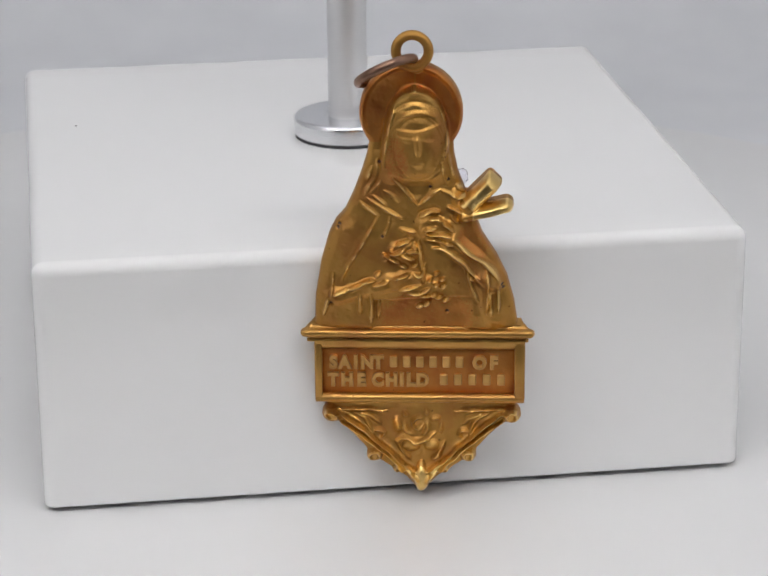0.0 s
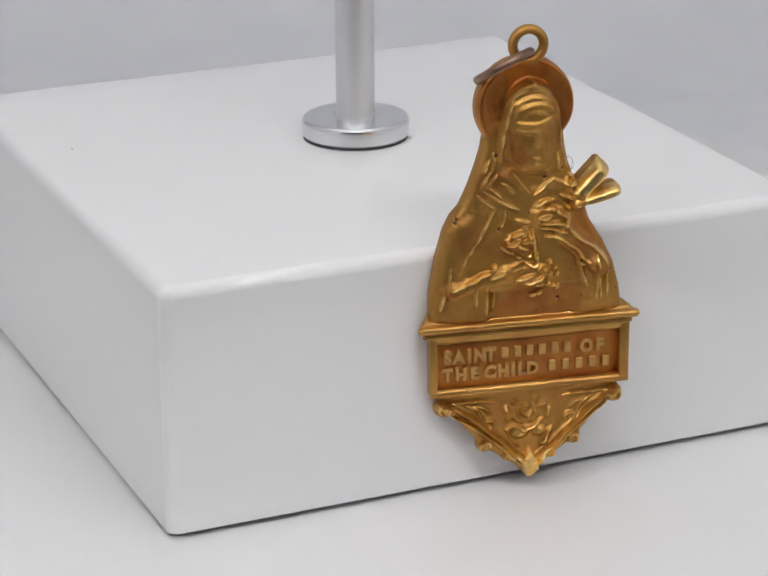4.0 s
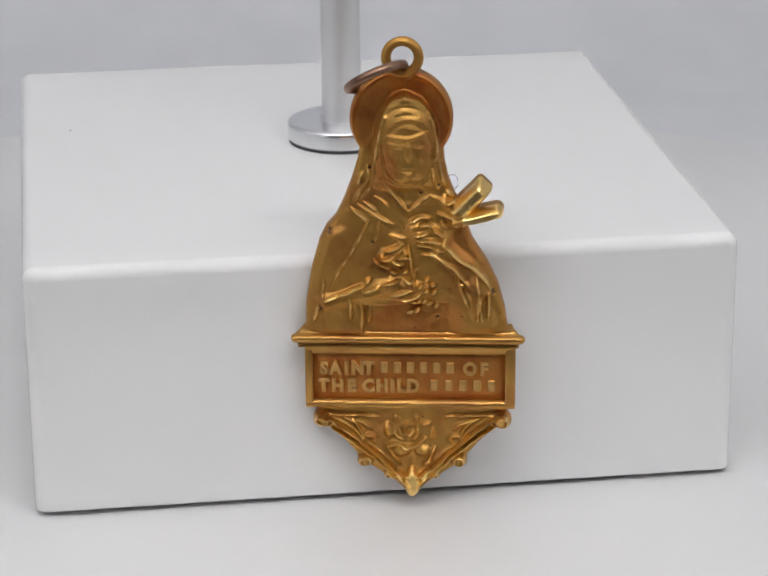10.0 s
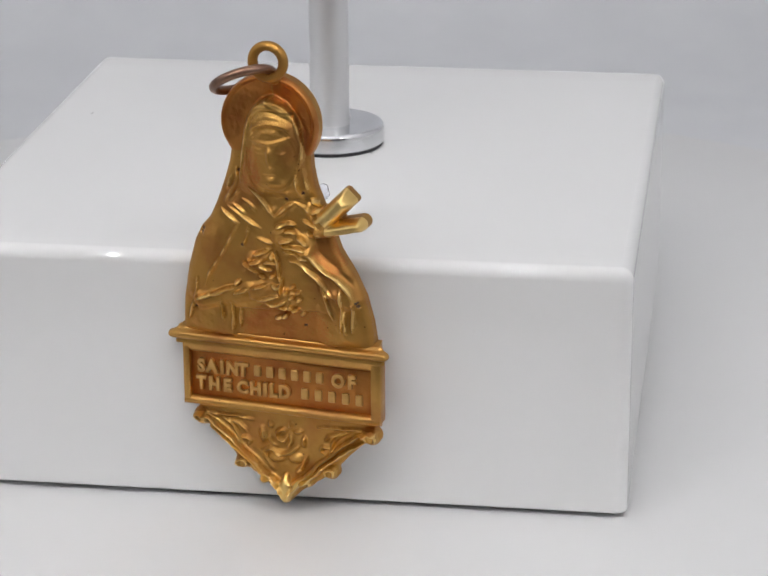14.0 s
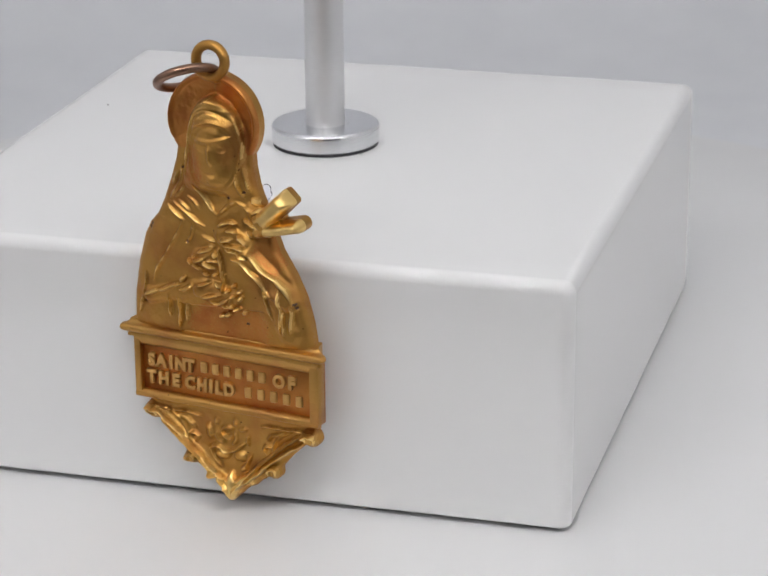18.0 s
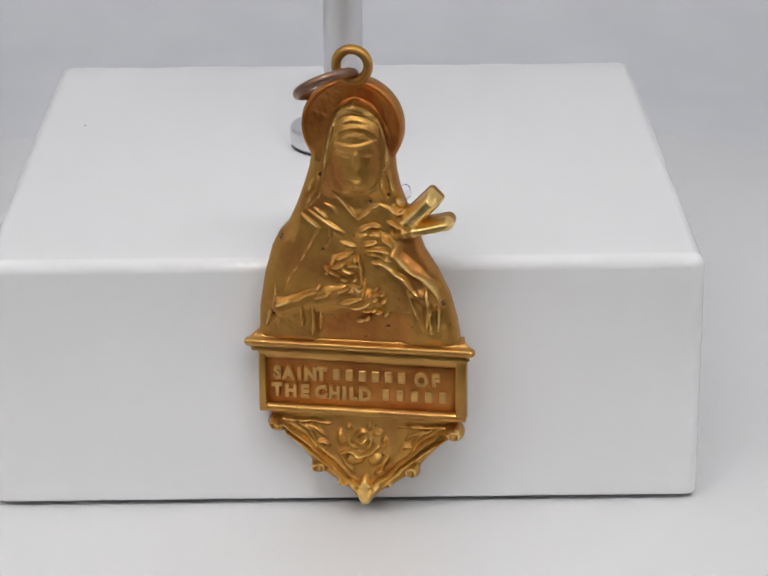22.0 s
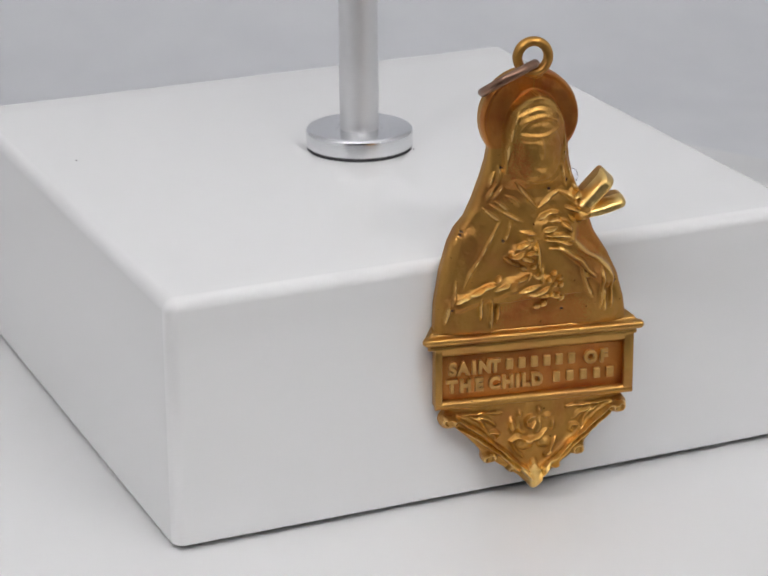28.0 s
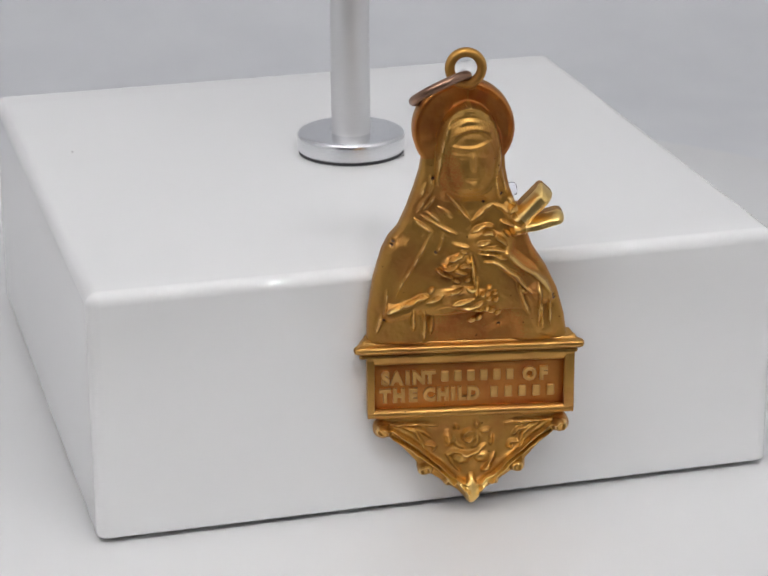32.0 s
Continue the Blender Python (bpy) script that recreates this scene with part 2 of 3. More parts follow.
def softened(line):
    """The same line with its corners rounded."""
    for _ in range(2):
        if len(line) > 2:
            cut = [line[0]]
            for (ax, az), (bx, bz) in zip(line, line[1:]):
                cut += [(0.75 * ax + 0.25 * bx, 0.75 * az + 0.25 * bz), (0.25 * ax + 0.75 * bx, 0.25 * az + 0.75 * bz)]
            line = cut + [line[-1]]
    return line


def stroke(X, Z, line, width, height):
    """A raised, rounded line through the points given, running out at both ends."""
    line = softened(line)
    run = np.concatenate([[0], np.cumsum([math.hypot(b[0] - a[0], b[1] - a[1]) for a, b in zip(line, line[1:])])])
    H = np.zeros(np.shape(X))
    for k, (a, b) in enumerate(zip(line, line[1:])):
        dx, dz = b[0] - a[0], b[1] - a[1]
        t = np.clip(((X - a[0]) * dx + (Z - a[1]) * dz) / (dx * dx + dz * dz), 0, 1)
        s = (run[k] + t * (run[k + 1] - run[k])) / run[-1]
        fade = 0.45 + 0.55 * np.clip(5 * np.minimum(s, 1 - s), 0, 1)
        H = np.maximum(H, fade * np.exp(-((X - a[0] - t * dx) ** 2 + (Z - a[1] - t * dz) ** 2) / (width * (0.55 + 0.45 * fade)) ** 2))
    return height * H


def dome(X, Z, cx, cz, rx, rz, height, power=0.5):
    q = np.clip(1 - ((X - cx) / rx) ** 2 - ((Z - cz) / rz) ** 2, 0, 1)
    return height * q ** power


def arc(cx, cz, rx, rz, a0, a1, n=14):
    return [(cx + rx * math.cos(radians(a)), cz + rz * math.sin(radians(a))) for a in np.linspace(a0, a1, n)]


def blend(t, lo, hi):
    t = np.clip((t - lo) / (hi - lo), 0, 1)
    return t * t * (3 - 2 * t)


def relief_mesh(name, shape, height, x0, x1, z0, z1, step, back, kinds=None):
    """A cast relief: the grid cells inside the outline, drawn to it at the rim, with side walls and a flat back."""
    xs, zs = np.arange(x0, x1, step), np.arange(z0, z1, step)
    X, Z = np.meshgrid(xs, zs)
    for _ in range(3):
        D = shape(X, Z)
        e = 0.02
        gx, gz = (shape(X + e, Z) - shape(X - e, Z)) / (2 * e), (shape(X, Z + e) - shape(X, Z - e)) / (2 * e)
        n = np.maximum(gx * gx + gz * gz, 0.05)
        rim = (D > -0.45 * step) & (D < 1.3 * step)
        X, Z = np.where(rim, X - D * gx / n, X), np.where(rim, Z - D * gz / n, Z)
    D = shape(X, Z)
    inside = D < 0.06 * step + 1e-3
    Y = -height(X, Z, D)
    ids = -np.ones(X.shape, int)
    cells = inside[:-1, :-1] & inside[1:, :-1] & inside[:-1, 1:] & inside[1:, 1:]
    used = np.zeros(X.shape, bool)
    for a in (slice(0, -1), slice(1, None)):
        for b in (slice(0, -1), slice(1, None)):
            used[a, b] |= cells
    ids[used] = np.arange(used.sum())
    front = np.stack([X[used], Y[used], Z[used]], 1)
    r, c = np.nonzero(cells)
    quads = np.stack([ids[r, c], ids[r, c + 1], ids[r + 1, c + 1], ids[r + 1, c]], 1)
    edges = collections.Counter()
    for q in quads.tolist():
        for i in range(4):
            a, b = q[i], q[(i + 1) % 4]
            edges[(min(a, b), max(a, b))] += 1
    n = len(front)
    rear = front.copy()
    rear[:, 1] = back
    walls = []
    for q in quads.tolist():
        for i in range(4):
            a, b = q[i], q[(i + 1) % 4]
            if edges[(min(a, b), max(a, b))] == 1:
                walls.append((b, a, a + n, b + n))
    faces = quads.tolist() + [tuple(i + n for i in reversed(q)) for q in quads.tolist()] + walls
    mesh = bpy.data.meshes.new(name)
    mesh.from_pydata((np.vstack([front, rear]) * MM).tolist(), [], faces)
    mesh.shade_smooth()
    mesh.set_sharp_from_angle(angle=radians(62))
    if kinds:
        mats, pick = kinds
        for m in mats:
            mesh.materials.append(m)
        index = np.zeros(len(faces), int)
        mid = front[quads].mean(1)
        index[:len(quads)] = pick(mid[:, 0], mid[:, 2])
        mesh.polygons.foreach_set("material_index", index)
    return mesh


def wobble(X, Z):
    """The slight unevenness of a hand-cut die."""
    return (X + 0.06 * np.sin(1.9 * Z + 1.3 * X) + 0.025 * np.sin(4.3 * Z - 2.7 * X + 1.0) + 0.012 * np.sin(9.1 * Z + 6.0 * X),
            Z + 0.06 * np.sin(1.7 * X - 1.1 * Z + 2.0) + 0.025 * np.sin(4.7 * X + 2.9 * Z) + 0.012 * np.sin(8.3 * X - 7.0 * Z))


LEFT_Z = (16.2, 19, 22, 24.5, 25.7, 26.6, 28.1, 30, 31.5, 33.0, 34.5)
LEFT_X = (-8.9, -8.8, -8.3, -7.6, -7.0, -6.2, -5.5, -4.8, -4.35, -4.1, -4.6)
RIGHT_Z = (16.2, 18.5, 20.7, 22.6, 24.6, 26, 28, 30, 31.5, 33.0, 34.5)
RIGHT_X = (8.3, 7.95, 7.35, 6.45, 5.2, 4.7, 3.9, 3.15, 2.85, 2.75, 3.2)


def beam(X, Z, a, b, r):
    """Distance to a straight bar with a square-cut end."""
    ux, uz = b[0] - a[0], b[1] - a[1]
    n = math.hypot(ux, uz)
    U, V = ((X - a[0]) * ux + (Z - a[1]) * uz) / n, np.abs((Z - a[1]) * ux - (X - a[0]) * uz) / n - r
    return np.hypot(np.maximum(V + 0.35, 0), np.maximum(U - n + 0.35, 0)) - 0.35 + np.minimum(np.maximum(V, U - n) + 0.35, 0)


def figure_shape(X, Z):
    left, right = np.interp(Z, LEFT_Z, LEFT_X), np.interp(Z, RIGHT_Z, RIGHT_X)
    body = np.maximum(0.93 * np.maximum(left - X, X - right), np.maximum(16.25 - Z, Z - 34))
    halo = np.hypot(X + 0.69, Z - 35.05) - 4.26
    cross = np.minimum(np.maximum(beam(X, Z, (2.2, 25.35), (6.4, 29.65), 0.8), 30.0 - X - Z), capsule(X, Z, (4.2, 26.5), (7.2, 27.2), 0.6))
    return np.minimum(np.minimum(body, halo), cross)


def grain(X, Z):
    """Fine casting unevenness, a few hundredths of a millimetre."""
    rng = np.random.default_rng(11)
    out = np.zeros(np.shape(X))
    for _ in range(16):
        a, k = rng.uniform(0, 2 * math.pi), 2 * math.pi / rng.uniform(0.45, 1.7)
        out += np.sin(k * (math.cos(a) * X + math.sin(a) * Z) + rng.uniform(0, 6.28)) / k
    for _ in range(14):
        a, k = rng.uniform(0, 2 * math.pi), 2 * math.pi / rng.uniform(0.22, 0.5)
        out += 1.2 * np.sin(k * (math.cos(a) * X + math.sin(a) * Z) + rng.uniform(0, 6.28)) / k
    return out * 0.02


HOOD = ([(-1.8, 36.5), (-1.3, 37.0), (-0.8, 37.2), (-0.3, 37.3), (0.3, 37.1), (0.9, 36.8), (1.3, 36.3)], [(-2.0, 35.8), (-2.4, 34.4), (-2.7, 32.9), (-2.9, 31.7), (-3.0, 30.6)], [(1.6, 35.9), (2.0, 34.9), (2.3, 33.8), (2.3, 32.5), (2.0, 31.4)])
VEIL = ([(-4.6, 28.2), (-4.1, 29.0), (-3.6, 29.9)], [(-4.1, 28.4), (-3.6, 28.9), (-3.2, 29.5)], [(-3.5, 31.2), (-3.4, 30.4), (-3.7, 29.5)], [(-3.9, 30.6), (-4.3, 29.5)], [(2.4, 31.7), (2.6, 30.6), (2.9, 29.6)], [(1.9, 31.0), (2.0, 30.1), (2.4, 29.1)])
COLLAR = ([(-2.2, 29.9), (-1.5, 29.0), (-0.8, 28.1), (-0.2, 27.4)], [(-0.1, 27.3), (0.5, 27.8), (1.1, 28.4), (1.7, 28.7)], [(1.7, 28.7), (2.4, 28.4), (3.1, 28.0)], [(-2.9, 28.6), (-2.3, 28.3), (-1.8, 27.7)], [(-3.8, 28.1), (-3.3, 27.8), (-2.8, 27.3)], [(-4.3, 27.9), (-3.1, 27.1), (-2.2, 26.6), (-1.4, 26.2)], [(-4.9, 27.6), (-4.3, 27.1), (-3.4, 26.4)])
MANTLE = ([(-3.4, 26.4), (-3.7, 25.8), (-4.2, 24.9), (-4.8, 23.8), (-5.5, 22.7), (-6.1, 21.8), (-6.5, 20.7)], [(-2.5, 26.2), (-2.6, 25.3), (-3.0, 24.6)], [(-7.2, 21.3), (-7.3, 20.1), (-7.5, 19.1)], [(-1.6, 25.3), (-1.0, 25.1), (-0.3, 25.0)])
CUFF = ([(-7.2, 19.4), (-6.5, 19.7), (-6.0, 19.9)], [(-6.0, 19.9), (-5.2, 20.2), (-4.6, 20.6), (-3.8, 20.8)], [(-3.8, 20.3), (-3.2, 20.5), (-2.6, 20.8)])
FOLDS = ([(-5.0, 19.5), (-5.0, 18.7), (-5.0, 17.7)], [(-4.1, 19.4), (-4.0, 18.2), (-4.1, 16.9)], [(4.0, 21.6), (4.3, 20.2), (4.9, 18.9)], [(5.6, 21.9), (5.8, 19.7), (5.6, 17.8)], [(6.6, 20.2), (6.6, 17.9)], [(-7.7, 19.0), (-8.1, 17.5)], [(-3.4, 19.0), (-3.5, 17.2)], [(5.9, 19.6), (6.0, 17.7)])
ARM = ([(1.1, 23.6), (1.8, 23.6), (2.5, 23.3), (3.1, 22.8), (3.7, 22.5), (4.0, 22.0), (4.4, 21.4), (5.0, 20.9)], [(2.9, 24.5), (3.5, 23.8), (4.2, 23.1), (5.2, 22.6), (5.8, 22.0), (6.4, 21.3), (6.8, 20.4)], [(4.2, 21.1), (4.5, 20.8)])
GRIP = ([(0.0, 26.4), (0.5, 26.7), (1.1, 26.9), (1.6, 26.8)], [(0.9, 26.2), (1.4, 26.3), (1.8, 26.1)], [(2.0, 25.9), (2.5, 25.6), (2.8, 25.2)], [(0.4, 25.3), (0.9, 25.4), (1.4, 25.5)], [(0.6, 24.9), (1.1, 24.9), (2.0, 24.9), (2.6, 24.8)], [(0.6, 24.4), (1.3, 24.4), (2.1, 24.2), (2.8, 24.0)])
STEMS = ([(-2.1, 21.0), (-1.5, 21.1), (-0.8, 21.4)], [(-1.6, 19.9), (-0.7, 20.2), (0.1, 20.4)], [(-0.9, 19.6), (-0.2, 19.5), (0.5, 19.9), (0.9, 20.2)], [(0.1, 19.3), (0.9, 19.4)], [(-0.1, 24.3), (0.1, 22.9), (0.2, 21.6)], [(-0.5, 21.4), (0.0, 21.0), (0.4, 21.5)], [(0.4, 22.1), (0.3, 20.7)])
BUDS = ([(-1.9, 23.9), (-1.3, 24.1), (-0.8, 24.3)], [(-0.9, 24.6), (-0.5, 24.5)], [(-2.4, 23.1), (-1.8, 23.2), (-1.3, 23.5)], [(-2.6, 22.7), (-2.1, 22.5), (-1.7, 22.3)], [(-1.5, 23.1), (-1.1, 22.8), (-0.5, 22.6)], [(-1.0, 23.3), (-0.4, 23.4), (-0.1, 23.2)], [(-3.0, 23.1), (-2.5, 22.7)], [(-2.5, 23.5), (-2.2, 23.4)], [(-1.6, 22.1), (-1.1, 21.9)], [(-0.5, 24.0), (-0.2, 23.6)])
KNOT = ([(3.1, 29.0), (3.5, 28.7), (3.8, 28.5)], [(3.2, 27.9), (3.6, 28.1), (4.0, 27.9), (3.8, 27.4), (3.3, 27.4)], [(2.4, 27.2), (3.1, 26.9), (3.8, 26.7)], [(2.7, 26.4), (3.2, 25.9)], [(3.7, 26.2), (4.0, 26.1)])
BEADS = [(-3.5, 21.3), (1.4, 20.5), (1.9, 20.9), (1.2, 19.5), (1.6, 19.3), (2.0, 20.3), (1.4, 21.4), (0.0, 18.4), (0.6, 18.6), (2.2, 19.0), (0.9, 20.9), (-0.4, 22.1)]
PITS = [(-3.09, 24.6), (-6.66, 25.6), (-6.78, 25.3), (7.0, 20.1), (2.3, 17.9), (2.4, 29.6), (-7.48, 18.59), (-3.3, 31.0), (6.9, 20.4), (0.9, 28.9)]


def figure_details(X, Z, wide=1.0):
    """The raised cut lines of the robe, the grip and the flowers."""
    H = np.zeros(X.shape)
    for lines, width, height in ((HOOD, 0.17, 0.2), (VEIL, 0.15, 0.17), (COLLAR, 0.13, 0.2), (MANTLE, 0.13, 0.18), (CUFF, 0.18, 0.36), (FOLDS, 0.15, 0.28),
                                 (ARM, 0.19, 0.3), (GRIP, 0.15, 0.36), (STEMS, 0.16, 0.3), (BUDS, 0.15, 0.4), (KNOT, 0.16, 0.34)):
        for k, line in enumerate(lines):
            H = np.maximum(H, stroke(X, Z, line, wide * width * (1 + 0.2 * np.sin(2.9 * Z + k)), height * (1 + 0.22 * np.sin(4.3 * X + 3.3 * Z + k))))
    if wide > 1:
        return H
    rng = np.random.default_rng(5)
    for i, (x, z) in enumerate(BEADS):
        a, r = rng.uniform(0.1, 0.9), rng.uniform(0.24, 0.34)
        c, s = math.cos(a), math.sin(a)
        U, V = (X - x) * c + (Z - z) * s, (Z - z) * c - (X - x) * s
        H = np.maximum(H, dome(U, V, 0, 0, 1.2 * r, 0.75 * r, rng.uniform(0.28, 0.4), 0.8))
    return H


def cross_bars(X, Z):
    return beam(X, Z, (2.2, 25.35), (6.4, 29.65), 0.8), capsule(X, Z, (3.4, 26.3), (7.2, 27.2), 0.6)


def veil_half(Z):
    """Half the width of the veil at height Z: round over the crown, flaring to the shoulders."""
    return np.interp(Z, (27.4, 28.6, 30, 31.5, 33, 34.5, 35.6, 36.4, 37.0, 37.5), (4.6, 3.9, 3.3, 2.95, 2.75, 2.6, 2.25, 1.75, 1.1, 0.05))


def figure_metal(X, Z):
    """Which gold each face takes: brown cloth, bright cross, coppery halo, cut lines brightened by height."""
    stem, arm = cross_bars(X, Z)
    kind = np.zeros(X.shape, int)
    scatter = np.modf(np.abs(np.sin(X * 127.1 + Z * 311.7) * 4375.85))[0]
    kind[scatter < 0.95 * blend(1 - np.hypot((X - 0.6) / 4.6, (Z - 17.4) / 2.6), 0, 0.3)] = 2
    kind[scatter < 0.9 * blend(1 - np.hypot((X - 4.6) / 1.6, (Z - 24.4) / 2.4), 0, 0.4)] = 2
    kind[scatter < 0.6 * blend(1 - np.hypot((X + 1.9) / 1.2, (Z - 31.5) / 2.4), 0, 0.4)] = 2
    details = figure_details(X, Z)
    # Ridges get brighter gold: polish and highlight contrast both put into colour.
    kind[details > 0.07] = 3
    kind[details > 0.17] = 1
    veil = np.abs(X + 0.35) / veil_half(Z)
    # Crown grades to lighter gold, its highlight set in colour.
    kind[(veil < 1) & (Z > 35.2) & (Z < 37.35) & (scatter < blend(Z, 35.2, 36.4))] = 3
    kind[(veil >= 1.02) & (np.hypot(X + 0.69, Z - 35.05) < 4.3) & (Z > 32.6)] = 2
    kind[((stem < 0.1) & (X + Z > 31.5)) | ((arm < 0.1) & (X > 4.4))] = 1
    for x, z in PITS:
        kind[np.hypot(X - x, Z - z) < 0.13] = 4
    return kind


def figure_height(X, Z, D):
    left, right = np.interp(Z, LEFT_Z, LEFT_X), np.interp(Z, RIGHT_Z, RIGHT_X)
    mid, half = (left + right) / 2, (right - left) / 2
    u = np.clip(np.abs(X - mid) / half, 0, 1)
    low = blend(34.2 - Z, 0, 5)
    H = 0.2 + low * 0.65 * np.sqrt(np.clip(1 - u ** 3, 0, 1))
    # halo dish with a raised rim
    halo = np.hypot(X + 0.69, Z - 35.05) - 4.26
    H += (0.34 * np.exp(-((halo + 0.22) / 0.22) ** 2) - 0.22 * blend(-halo, 0.3, 2.2)) * blend(Z, 32.6, 34.6)
    # veil over the crown and down to the shoulders
    v = np.clip(np.abs(X + 0.35) / veil_half(Z), 0, 1)
    drape = blend(Z, 27.0, 30.5) * (Z < 37.45)
    H = np.maximum(H, 0.0 + (0.95 + 0.75 * drape) * np.sqrt(np.clip(1 - v ** 2.4, 0, 1)) * drape)
    # opening of the veil with the plain oval inside it
    face = np.hypot((X + 0.1) / 2.15, (Z - 32.3) / np.where(Z > 32.3, 3.1, 2.75))
    H -= 0.42 * blend(1.08 - face, 0.0, 0.2) * blend(Z, 28.9, 30.2)
    H += 0.62 * np.sqrt(np.clip(1 - face ** 2, 0, 1))
    H += stroke(X, Z, [(-1.8, 34.9), (-1.3, 35.25), (-0.3, 35.5), (0.7, 35.45), (1.3, 35.1)], 0.2, 0.3) + stroke(X, Z, [(-2.0, 35.6), (-1.2, 36.25), (-0.3, 36.5), (0.7, 36.2), (1.5, 35.5)], 0.2, -0.26)
    H += 0.14 * blend(Z, 33.9, 35.3) * blend(35.9 - Z, 0, 0.5) * blend(1.0 - face, 0.0, 0.25)
    H += stroke(X, Z, [(-1.9, 33.95), (-1.0, 33.9), (0.0, 33.85), (0.8, 34.1), (1.5, 34.3)], 0.15, 0.17) + stroke(X, Z, [(-1.7, 33.5), (-0.9, 33.45), (-0.45, 33.5)], 0.15, -0.12)
    H += dome(X, Z, -0.95, 33.2, 0.5, 0.32, -0.07, 1) + dome(X, Z, 0.85, 33.35, 0.5, 0.34, -0.09, 1)
    H += stroke(X, Z, [(-0.15, 33.5), (-0.05, 32.1)], 0.24, 0.26) + stroke(X, Z, [(-0.6, 31.15), (-0.1, 31.05), (0.4, 31.15)], 0.14, -0.1)
    H += dome(X, Z, 0.05, 30.4, 0.7, 0.5, 0.1, 1)
    # hollow of the neck
    H -= 0.2 * blend(1 - np.hypot((X + 0.2) / 1.5, (Z - 28.9) / 1.2), 0, 0.5)
    # soft swell of the cloth, then the arms, fists and flowers
    H += low * 0.05 * (np.sin(0.9 * X + 0.5 * Z) + 0.6 * np.sin(1.6 * X - 0.4 * Z + 1)) * blend(-D, 0.2, 1.5)
    hem = 19.25 + 0.05 * X
    H -= 0.34 * blend(hem - Z, 0, 0.25) * blend(X, -4.2, -3.6) * blend(4.6 - X, 0, 1.4)
    for a, b, r, h in (((2.8, 24.0), (6.4, 20.7), 1.15, 0.5), ((-6.9, 19.3), (-2.4, 20.6), 0.95, 0.3), ((-6.0, 24.5), (-7.4, 20.5), 1.5, 0.2), ((-1.5, 20.6), (0.8, 20.2), 1.15, 0.36),
                       ((0.6, 25.6), (2.5, 25.1), 1.2, 0.42), ((-1.9, 23.3), (-0.8, 23.4), 1.0, 0.3), ((3.2, 28.2), (3.8, 26.6), 0.8, 0.3), ((5.2, 20.6), (6.4, 17.5), 1.1, 0.25)):
        H += h * blend(-capsule(X, Z, a, b, r), 0, 0.6 * r) * blend(-D, 0.1, 0.9)
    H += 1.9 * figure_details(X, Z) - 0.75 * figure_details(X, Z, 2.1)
    for x, z in PITS:
        H -= 0.3 * np.exp(-(np.hypot(X - x, Z - z) / 0.13) ** 2)
    # the cross: a squared stem with a cut end, and a rounded arm
    stem, arm = cross_bars(X, Z)
    end = ((X - 2.2) * 4.3 + (Z - 25.35) * 4.35) / 6.117
    bar = 0.25 + 1.25 * np.sqrt(np.clip(1 - (np.clip(stem + 0.8, 0, 2) / 0.84) ** 2.6, 0, 1)) - 0.75 * np.clip((end - 5.25) / 0.75, 0, 1)
    H = np.maximum(H, np.where(stem < 0.02, bar, -9) * blend(X + Z, 29.5, 31) - 3 * (X + Z < 29.5))
    H = np.maximum(H, np.where(arm < 0.02, 0.1 + 1.35 * np.sqrt(np.clip(1 - (np.clip(arm + 0.6, 0, 2) / 0.63) ** 2, 0, 1)), -9) - 3 * (X < 2.6) - 2 * blend(3.6 - X, 0, 1))
    H += stroke(X, Z, [(4.6, 26.35), (5.8, 26.5), (7.0, 26.9)], 0.13, 0.22)
    H += 1.25 * grain(X, Z)
    edge = np.clip(-D / 0.5, 0, 1)
    return H - 0.42 * (1 - np.sqrt(np.clip(1 - (1 - edge) ** 2, 0, 1)))


FOOT_Z = (1.2, 1.7, 2.3, 3.0, 3.6, 4.4, 5.2, 6.2, 7.2, 8.0, 8.6, 9.8)
FOOT_W = (0.25, 0.75, 1.3, 2.25, 3.15, 4.2, 4.9, 5.75, 6.8, 7.7, 8.0, 7.9)


def bracket_shape(X, Z):
    x = np.abs(X - 0.1)
    body = np.maximum(0.75 * (x - np.interp(Z, FOOT_Z, FOOT_W)), np.maximum(1.2 - Z, Z - 9.75))
    for cx, cz, r in ((7.72, 8.22, 0.86), (4.05, 4.42, 0.72), (1.95, 3.25, 0.5)):
        knob = np.hypot(x - cx, Z - cz) - 0.92 * r
        mix = np.clip(0.5 + 0.5 * (body - knob) / 0.4, 0, 1)
        body = body + (knob - body) * mix - 0.4 * mix * (1 - mix)
    return body


